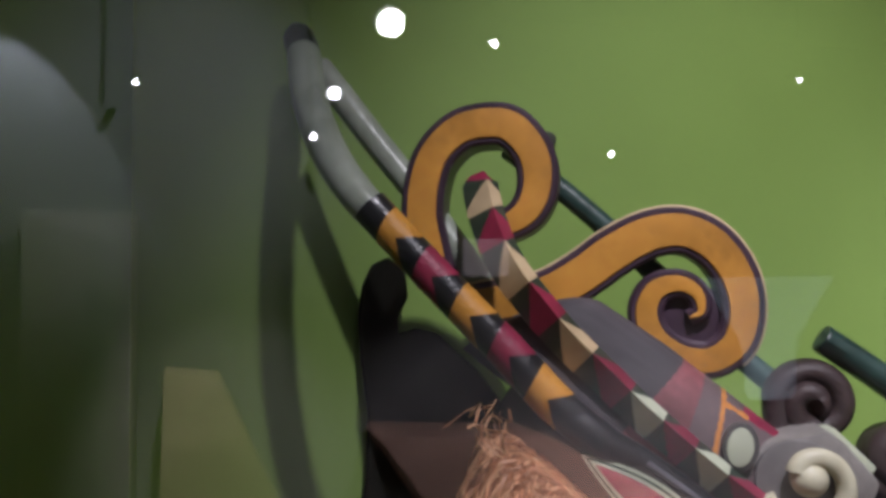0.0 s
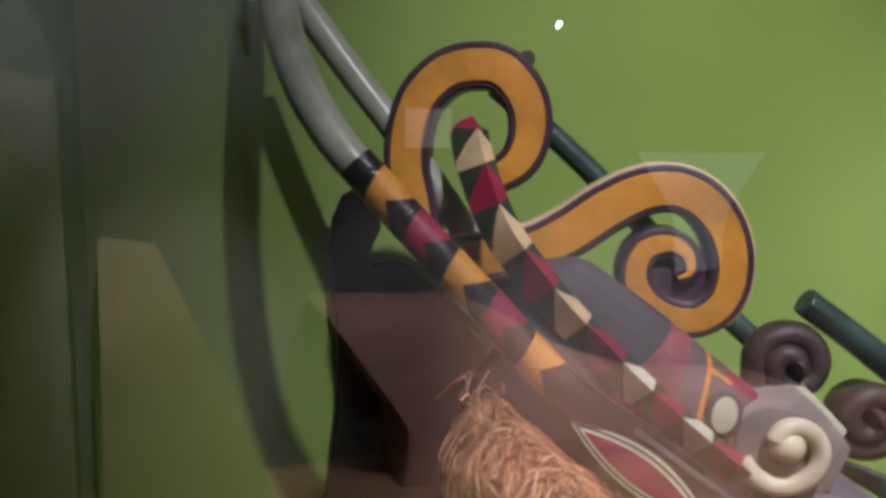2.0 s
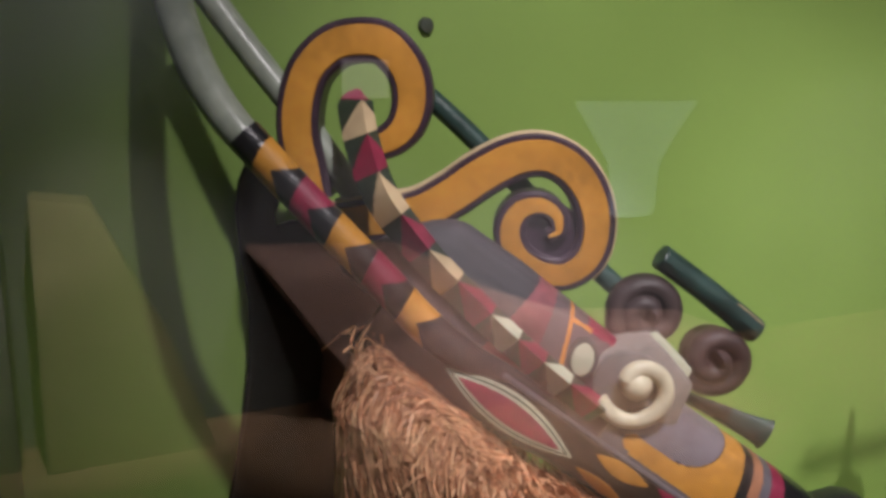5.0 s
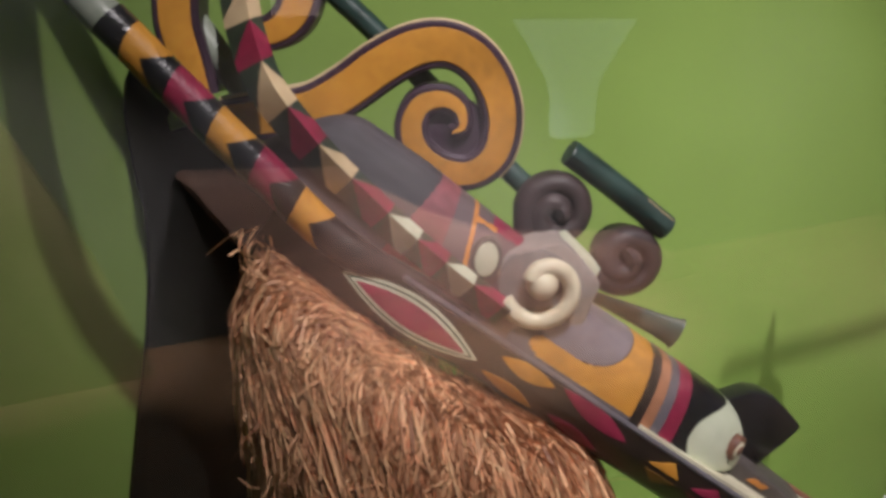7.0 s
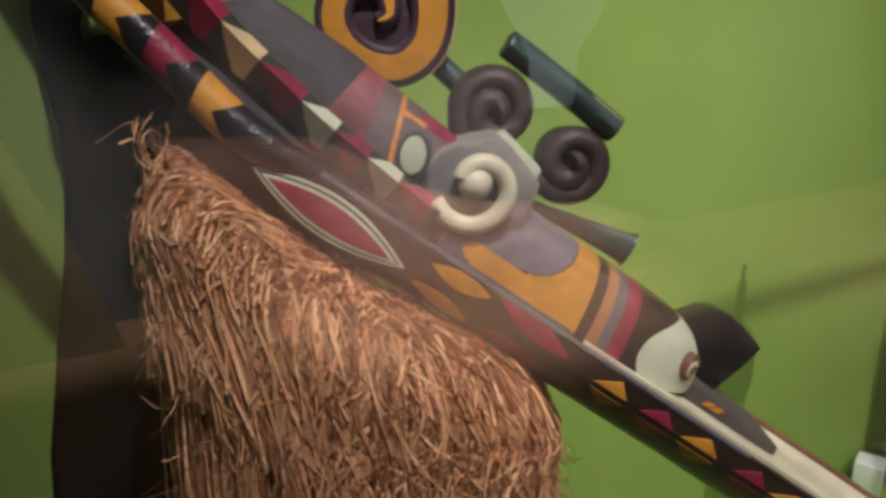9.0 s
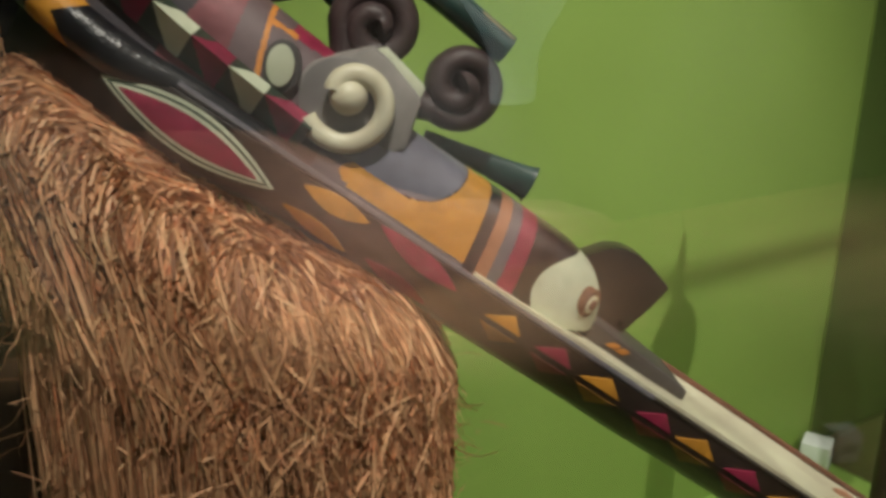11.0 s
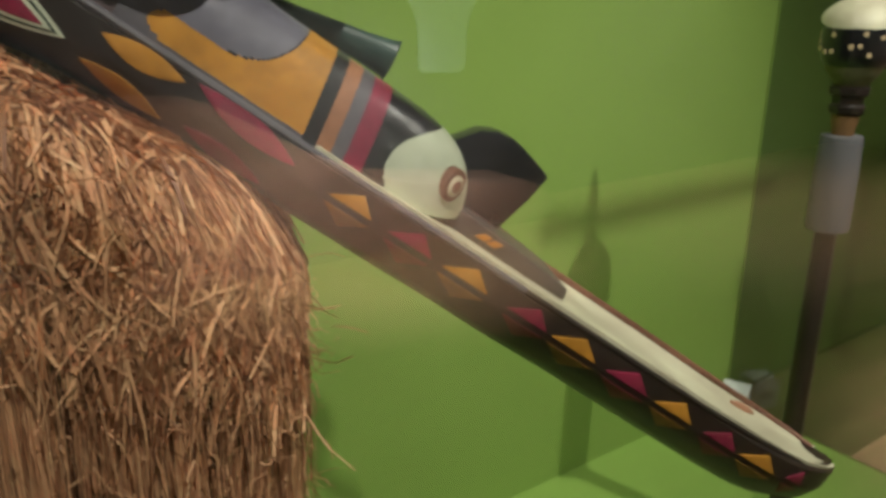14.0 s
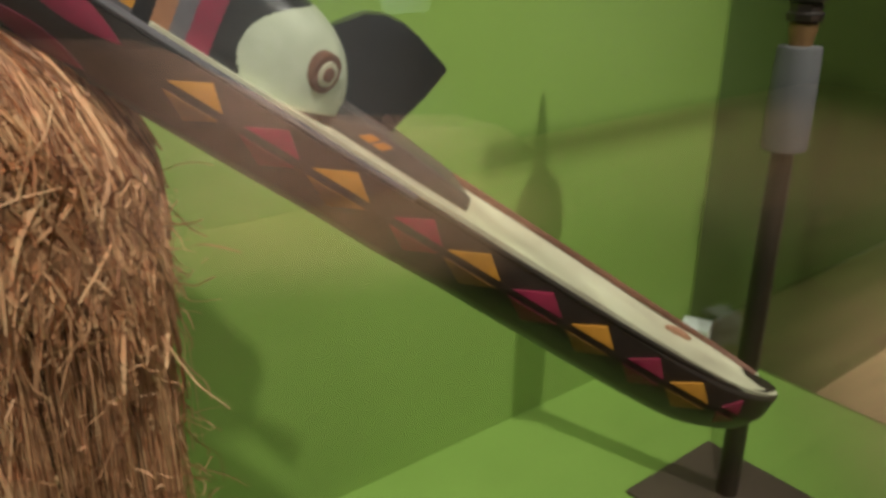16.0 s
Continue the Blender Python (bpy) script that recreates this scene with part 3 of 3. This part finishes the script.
def ridge_bar():
    bm = bmesh.new()
    rings, steps, sub = [], len(s2), 14
    for i, p in enumerate(s2):
        t = i / (steps - 1)
        r = 0.0205 * min(1, 0.12 + t * 9) * (1 - 0.28 * t)
        d = s2[min(i + 1, steps - 1)] - s2[max(i - 1, 0)]
        d = d / np.linalg.norm(d)
        up = np.cross(d, (0, 1, 0))
        up /= np.linalg.norm(up)
        corner = [p + up * r, p + np.array((0, -r * 0.95, 0)) + up * r * 0.55, p - up * r, p + np.array((0, r * 0.8, 0))]
        ring = []
        for k in range(4):
            for q in range(sub):
                ring.append(corner[k] * (1 - q / sub) + corner[(k + 1) % 4] * (q / sub))
        rings.append(ring)

    def pick(i, j):
        a = s2[i][0]
        seg = int(np.searchsorted(BOUNDS, a)) - 1
        if seg < 0 or seg >= len(BOUNDS) - 1:
            return 0
        ph = (a - BOUNDS[seg]) / (BOUNDS[seg + 1] - BOUNDS[seg])
        m = (1 if seg < 6 else 3) if seg % 2 else 2
        side, q = j // sub, (j % sub + 0.5) / sub
        if side == 0:
            return m if 1 - q < ph * 1.9 else 0
        if side == 1:
            return m if q < ph * 1.35 else 0
        return 0
    grid_faces(bm, rings, pick=pick)
    return bm


finish("diamond_bar", ridge_bar(), [BLACKG, BEIGE, RED, PALE], mask, label="dark green bar with beige and crimson triangles")

# horns that meet in one black tip close to the back board
def horn_mats(path):
    return lambda i, j: 1 if path[i][0] < -0.765 else 0


h1 = smooth_path([(-0.530, -0.060, 0.066), (-0.572, -0.052, 0.074), (-0.625, -0.030, 0.090), (-0.680, 0.002, 0.115), (-0.728, 0.040, 0.143), (-0.770, 0.080, 0.169), (-0.800, 0.108, 0.183), (-0.822, 0.128, 0.193)], 12)
finish("near_horn", tube(h1, np.interp(np.linspace(0, 1, len(h1)), [0, 0.3, 0.7, 0.86, 0.97, 1], [0.0175, 0.0195, 0.0205, 0.0195, 0.011, 0.003]), 18, pick=horn_mats(h1), seed=5), [HORN, BLACK], mask, label="grey-green horn with a black tip")
h2 = smooth_path([(-0.36, 0.045, 0.040), (-0.42, 0.050, 0.060), (-0.47, 0.055, 0.078), (-0.52, 0.060, 0.095), (-0.568, 0.064, 0.111), (-0.633, 0.070, 0.130), (-0.690, 0.076, 0.148), (-0.745, 0.084, 0.164)], 12)
finish("far_horn", tube(h2, np.interp(np.linspace(0, 1, len(h2)), [0, 1], [0.015, 0.0165]), 18, seed=9), HORN, mask, label="grey-green far horn")


# ---- fibre skirt, hanging plumb to the plinth ----
def skirt_parts():
    rng = np.random.default_rng(4)
    base = Matrix.Translation((0.6 + 0.46521 * 0.53, 0.5 + 0.8852 * 0.53, 0)) @ Matrix.Rotation(math.atan2(-0.46521, 0.8852), 4, "Z")
    back = mask.matrix_world.inverted() @ base
    bm_ = np.array(back)

    def top(s):
        return np.interp(s, (-0.36, -0.28, -0.25, -0.154, -0.086, 0.032, 0.08), (1.580, 1.618, 1.600, 1.514, 1.468, 1.400, 1.362))
    cx, rs, rn = -0.126, 0.200, 0.150
    # solid core; its near-black colour gives the shade between the strands
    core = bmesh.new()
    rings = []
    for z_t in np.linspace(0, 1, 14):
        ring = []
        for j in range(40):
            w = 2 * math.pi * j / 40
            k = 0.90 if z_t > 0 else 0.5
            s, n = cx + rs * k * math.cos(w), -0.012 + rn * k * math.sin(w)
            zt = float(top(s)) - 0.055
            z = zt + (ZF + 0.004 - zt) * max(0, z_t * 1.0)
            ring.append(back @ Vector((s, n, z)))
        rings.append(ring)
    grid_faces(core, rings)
    # strands
    verts, faces = [], []

    def strand(pts, width, twist):
        pts = np.asarray(pts)
        d = np.gradient(pts, axis=0)
        d /= np.linalg.norm(d, axis=1)[:, None] + 1e-9
        side = np.cross(d, np.array((math.cos(twist), math.sin(twist), 0.35)))
        side /= np.linalg.norm(side, axis=1)[:, None] + 1e-9
        w = width * np.linspace(1, 0.55, len(pts))[:, None]
        k = len(verts)
        for p, q in zip(pts - side * w, pts + side * w):
            verts.append(p)
            verts.append(q)
        for i in range(len(pts) - 1):
            faces.append((k + 2 * i, k + 2 * i + 1, k + 2 * i + 3, k + 2 * i + 2))

    clumps = rng.uniform(math.pi * 0.93, math.pi * 2.07, 120)

    def hang(count, wmin, wmax, loose, spread):
        for _ in range(count):
            w = (rng.choice(clumps) + rng.normal(0, 0.016)) if rng.random() < 0.88 else rng.uniform(0, math.pi)
            co, si = math.cos(w), math.sin(w)
            lay = rng.uniform(0.80, 0.95)
            s1_, n1 = cx + rs * lay * co, -0.012 + rn * lay * si
            start = rng.uniform(0.30, 0.72)
            s0, n0 = cx + rs * start * co + rng.normal(0, 0.012), min(-0.012 + rn * start * si, 0.10)
            z0 = float(top(s0)) + rng.uniform(-0.010, 0.004)
            zs = float(top(s1_)) - rng.uniform(0.010, 0.045)
            zend = ZF + rng.uniform(0.004, 0.10) if rng.random() < 0.45 else rng.uniform(0.85, 1.28)
            jit = rng.normal(0, spread, 4)
            pts = [(s0, n0, z0), ((s0 * 0.4 + s1_ * 0.6) + jit[0], (n0 * 0.4 + n1 * 0.6) + jit[1], (z0 * 0.55 + zs * 0.45) + 0.008 + abs(jit[2]) * 0.5), (s1_ + jit[1] * 0.6, n1 + jit[2] * 0.6, zs)]
            drop = zs - zend
            sway = rng.normal(0, loose, 2)
            for f in (0.08, 0.2, 0.36, 0.55, 0.78, 1.0):
                inward = max(0.86, 1 - 0.16 * drop * f) - 1
                pts.append((s1_ + (s1_ - cx) * inward + sway[0] * f + co * 0.008 * math.sin(f * 2.2) + rng.normal(0, 0.0022), n1 + (n1 + 0.012) * inward + sway[1] * f + si * 0.008 * math.sin(f * 2.2) + rng.normal(0, 0.0022), zs - drop * f))
            strand(smooth_path(pts, 3), rng.uniform(wmin, wmax), rng.uniform(0, math.pi))
    hang(7600, 0.0004, 0.0011, 0.011, 0.006)
    hang(600, 0.0011, 0.0019, 0.014, 0.008)
    # straws and loose loops lying over the shoulder and spilling down its side
    def lie(s, n, lift):
        r = math.hypot((s - cx) / rs, (n + 0.012) / rn)
        over = max(0.0, r - 1.0)
        if over:
            s, n = cx + (s - cx) / r, -0.012 + (n + 0.012) / r
        edge = min(r, 1.0)
        return s + (s - cx) * lift * 2, n + (n + 0.012) * lift * 2, float(top(s)) - max(0.0, edge - 0.72) ** 2 * 0.60 - over * 0.20 + 0.009 + lift * (1 - edge * 0.6)

    for _ in range(10000):
        w = rng.uniform(math.pi * 0.95, math.pi * 2.05)
        co, si = math.cos(w), math.sin(w)
        lay = rng.uniform(0.42, 1.0) if rng.random() < 0.66 else 1.0 + 0.62 * rng.random() ** 1.6
        straight = rng.random() < (0.86 if lay < 0.9 else 0.55)
        ln, ang = (rng.uniform(0.032, 0.100), rng.normal(0, 0.50)) if straight else (rng.uniform(0.040, 0.100), rng.normal(0, 1.0))
        bend = rng.normal(0, 0.004 if straight else 0.015, 2)
        lift = 0.030 * rng.random() ** 1.8 if straight else rng.uniform(0.004, 0.026)
        s, n = cx + rs * lay * co, -0.012 + rn * lay * si
        dx, dn = co * math.cos(ang) - si * math.sin(ang), si * math.cos(ang) + co * math.sin(ang)
        tilt = rng.uniform(-0.3, 1.0)
        pts = []
        for f in (-0.5, -0.2, 0.1, 0.35, 0.5):
            q = math.sin((f + 0.5) * math.pi)
            pts.append(lie(s + dx * ln * f + bend[0] * q - dn * bend[1] * q, n + dn * ln * f + bend[1] * q, lift * (0.60 + tilt * f)))
        strand(smooth_path(pts, 3), rng.uniform(0.0010, 0.0026) if straight else rng.uniform(0.0005, 0.0014), rng.uniform(0, math.pi))
    # fine frizz that stands off the hanging strands
    for _ in range(1300):
        w = rng.uniform(math.pi * 1.2, math.pi * 2.08)
        co, si = math.cos(w), math.sin(w)
        lay = rng.uniform(0.96, 1.03)
        p = np.array((cx + rs * lay * co, -0.012 + rn * lay * si, float(top(cx + rs * min(lay, 1.0) * co)) - 0.05 - 0.50 * rng.random() ** 1.4))
        pts, d = [p], rng.normal(0, 1, 3) * (0.6, 0.4, 0.5) - (0, 0, 0.7)
        for _ in range(5):
            d = d * 0.75 + rng.normal(0, 0.5, 3) * (1, 0.5, 1)
            pts.append(pts[-1] + d * rng.uniform(0.006, 0.012))
        strand(smooth_path(pts, 3), rng.uniform(0.0004, 0.0010), rng.uniform(0, math.pi))
    # a small tuft that sticks up at the back
    for _ in range(16):
        p = np.array((-0.288, -0.085, 1.650)) + rng.normal(0, 0.011, 3) * (1, 0.3, 1)
        d = rng.normal(0, 0.012, 3)
        strand(smooth_path([p + d, p + rng.normal(0, 0.006, 3), p - (0.004, 0, 0.012) + rng.normal(0, 0.006, 3), p - d - (0, 0, 0.034)], 3), rng.uniform(0.0007, 0.0014), rng.uniform(0, math.pi))
    v = np.array(verts) @ bm_[:3, :3].T + bm_[:3, 3]
    me = bpy.data.meshes.new("fibre_skirt")
    me.from_pydata(v.tolist(), [], faces)
    me.materials.append(FIBRE)
    me.shade_smooth()
    ob = new("fibre_skirt", me)
    ob.parent = mask
    tagged(ob, "shaggy reddish-brown dry fibre skirt", kind="stuff")
    finish("fibre_core", core, CORE, mask, label="inner fibre core, shade between the strands put into its dark colour")


skirt_parts()

# ---- staff on its plate ----
def turned(profile, sides=28):
    bm = bmesh.new()
    rings = [[(r * math.cos(2 * math.pi * j / sides), r * math.sin(2 * math.pi * j / sides), z) for j in range(sides)] for r, z in profile]
    grid_faces(bm, rings)
    return bm


staff = new("carved_staff")
staff.location = (1.915, 0.972, ZF)
tagged(staff, "dark wooden staff with carved cream head and foam sleeve on plate", "staff")
finish("base_plate", box((-0.150, -0.138, 0.0), (0.115, 0.120, 0.006), 0.0015), PLATE, staff, False, label="brown square steel plate")
finish("shaft", turned([(0.0195, 0.006), (0.019, 0.30), (0.0185, 0.55), (0.018, 0.70)]), STAFF, staff)
finish("foam_sleeve", turned([(0.026, 0.672), (0.0335, 0.674), (0.0352, 0.680), (0.0348, 0.76), (0.033, 0.828), (0.032, 0.834), (0.020, 0.835)]), FOAM, staff, label="grey foam padding sleeve")
finish("neck", turned([(0.017, 0.834), (0.018, 0.845), (0.021, 0.858), (0.020, 0.872)]), material("neck_ochre", (0.21, 0.115, 0.045), 0.55, 0.3), staff, label="brown ochre neck ring")
finish("collar", turned([(0.020, 0.868), (0.027, 0.872), (0.029, 0.882), (0.024, 0.886), (0.025, 0.898), (0.031, 0.902), (0.032, 0.912), (0.024, 0.916)], 8), HULL, staff, label="dark notched collar")
finish("throat", turned([(0.024, 0.914), (0.032, 0.925), (0.042, 0.938), (0.045, 0.950)]), material("olive_clay_paint", (0.15, 0.14, 0.07), 0.6, 0.25), staff)
band = finish("head_band", turned([(0.044, 0.946), (0.050, 0.952), (0.054, 0.968), (0.0555, 0.990), (0.054, 1.004), (0.050, 1.006)], 32), BLACK, staff, label="black band with pale specks")
rnd = random.Random(3)
for k in range(26):
    w, z = rnd.uniform(0, 2 * math.pi), rnd.uniform(0.962, 0.997)
    bm = box((-0.0035, -0.001, -0.0035), (0.0035, 0.0015, 0.0035), 0.0008)
    sp_ = finish("speck", bm, BEIGE, band, False)
    sp_.matrix_local = Matrix.Rotation(w, 4, "Z") @ Matrix.Translation((0, -0.0550, z)) @ Matrix.Rotation(rnd.uniform(0, 1.5), 4, "Y")


def cap_mesh():
    bm = bmesh.new()
    rings = []
    for i in range(15):
        t = i / 14
        r = 0.051 * math.cos(t * math.pi / 2) ** 0.9 + 0.003
        ring = []
        for j in range(32):
            w = 2 * math.pi * j / 32
            keel = 1 + 0.10 * math.cos(w + 1.2) ** 8
            ring.append((r * keel * math.cos(w), r * keel * math.sin(w), 1.004 + 0.056 * t + 0.012 * math.cos(w + 1.2) ** 8 * (1 - t)))
        rings.append(ring)
    grid_faces(bm, rings)
    return bm


finish("cap", cap_mesh(), CREAM, staff, label="cream keeled cap")
finish("top_shaft", turned([(0.016, 1.045), (0.015, 1.08), (0.012, 1.15), (0.003, 1.20)]), BLACKG, staff)

# ---- clear block in the corner ----
block = tagged(finish("acrylic_block", box((-0.036, -0.036, 0.0), (0.036, 0.036, 0.082), 0.004), material("frosted_acrylic", (0.92, 0.96, 0.97), 0.2, 0.08, 60, 0.05, 12, coat=0.6)), "small frosted clear acrylic block on the green plinth", "block")
block.matrix_world = pose(2.335, 1.350, ZF, 0, 0, 24)
finish("block_label", box((-0.022, -0.0372, 0.030), (0.022, -0.0362, 0.052), 0.0), material("grey_print", (0.25, 0.30, 0.32), 0.5, 0.1), block, False)

# ---- seen only as reflections: plinth and spotlights of the gallery ----
tagged(finish("gallery_plinth", plate([(1.58, 0.0), (1.62, 0.34), (1.16, 1.01), (1.19, 1.04), (2.1, 0.98), (2.7, 0.64), (3.3, 0.42), (4.4, 0.28), (4.8, 0.0)], -3.88, -3.35, 0.01), PLINTHWOOD), "varnished brown wooden display plinth with a sloping top", "plinth")
# the sign's glow stands in for lamp light falling on it
tagged(finish("wall_sign", box((1.78, -3.90, 1.87), (2.07, -3.885, 2.10), 0.003), glow("pale_sign_glow", (1.0, 0.88, 0.80), 0.30)), "small pale sign board on the gallery wall, brightened by an added glow", "sign")


tagged(finish("tall_cabinet", box((-0.57, -3.89, 0.0), (-0.06, -3.60, 2.20), 0.01), material("dark_tall_cabinet", (0.27, 0.26, 0.21), 0.6, 0.2)), "tall dull grey-brown cabinet against the gallery wall", "cabinet")
# added panel; its sloping outline and colour imitate a cone of light on the wall
tagged(finish("light_cone_panel", plate([(0.06, 0.0), (0.90, 0.0), (0.70, 0.62), (0.36, 1.36), (0.09, 1.40)], -3.88, -3.50, 0.01), material("olive_brown_light_cone", (0.28, 0.235, 0.13), 0.5, 0.25, 30, 0.1, 3)), "olive-brown panel added in the shape of a light cone on the gallery wall", "cabinet")


def spotlight(place, size, power):
    x, y, z = place
    e = new("track_spotlight")
    e.location = (x, y, 3.5)
    tagged(e, "small black track spotlight hanging from the ceiling", "spotlight", "gallery spotlights")
    h = 3.5 - z
    finish("stem", turned_at(0.008, -h + 0.10, 0.0), HOUSING, e)
    bm = turned([(size * 0.8, 0.11), (size * 1.15, 0.10), (size * 1.2, 0.0), (size * 1.05, -0.002)], 18)
    head = finish("housing", bm, HOUSING, e)
    head.matrix_local = Matrix.Translation((0, 0, -h)) @ Matrix.Rotation(radians(62), 4, "X")
    bm = bmesh.new()
    bmesh.ops.create_uvsphere(bm, u_segments=16, v_segments=8, radius=size)
    lens = finish("lens", bm, glow("lamp_glow_%d" % round(power), (1.0, 0.93, 0.82), power), head)
    lens.matrix_local = Matrix.Translation((0, 0, -size * 0.95))


def turned_at(r, z0, z1):
    return turned([(r, z0), (r, z1)], 10)


for place, size, power in (((1.14, -3.05, 3.10), 0.065, 60), ((0.94, -3.5, 2.85), 0.032, 60), ((0.83, -3.5, 2.61), 0.018, 60), ((1.70, -3.1, 3.05), 0.020, 30), ((2.63, -3.6, 2.60), 0.016, 60), ((-0.05, -3.5, 2.84), 0.014, 40), ((3.50, -3.0, 2.95), 0.012, 30)):
    spotlight(place, size, power)

# pale wall uplighter opposite the case
def uplighter():
    bm = bmesh.new()
    rings = []
    for r, z in ((0.17, 0.0), (0.20, 0.03), (0.21, 0.30), (0.235, 0.40), (0.30, 0.50), (0.42, 0.67), (0.52, 0.80), (0.53, 0.82)):
        rings.append([(r * math.cos(math.pi * j / 24), 0.30 * r * math.sin(math.pi * j / 24), z) for j in range(25)])
    grid_faces(bm, rings, closed=False)
    bmesh.ops.solidify(bm, geom=bm.faces[:], thickness=0.006)
    return bm


lamp_up = tagged(finish("wall_uplighter", uplighter(), glow("uplighter_glow", (0.80, 0.97, 1.0), 0.115)), "pale flared wall uplighter giving soft cool light", "wall lamp")
lamp_up.location = (3.96, -3.9, 1.03)

fixing = tagged(finish("wall_fixing", turned([(0.012, 0.0), (0.012, 0.005), (0.010, 0.008), (0.004, 0.009)], 20), material("dull_green_cap", (0.05, 0.06, 0.04), 0.6, 0.2)), "small dark round fixing on the green board", "fixing")
fixing.matrix_world = Matrix.Translation((0.785, YB, 1.994)) @ Matrix.Rotation(radians(90), 4, "X")

# black sheet added close to the back wall, cut to the mask's dark shadow there
SHADOW_OUTLINE = [(0.40, ZF), (0.418, 0.90), (0.440, 1.18), (0.468, 1.33), (0.492, 1.45), (0.503, 1.53), (0.506, 1.61), (0.497, 1.68), (0.494, 1.74), (0.500, 1.78), (0.513, 1.808), (0.533, 1.818), (0.556, 1.800), (0.560, 1.765), (0.545, 1.735), (0.547, 1.715), (0.575, 1.722), (0.60, 1.715), (0.66, 1.66), (0.72, 1.58), (0.72, ZF)]
tagged(finish("mask_shadow_sheet", plate(SHADOW_OUTLINE, 1.372, 1.396, 0.003), material("matt_black_shadow", (0.006, 0.0065, 0.005), 0.95, 0.3, 220, 0.2, 12, sheen=0.02)), "matt black sheet standing in for the mask's shadow on the back board", "support")
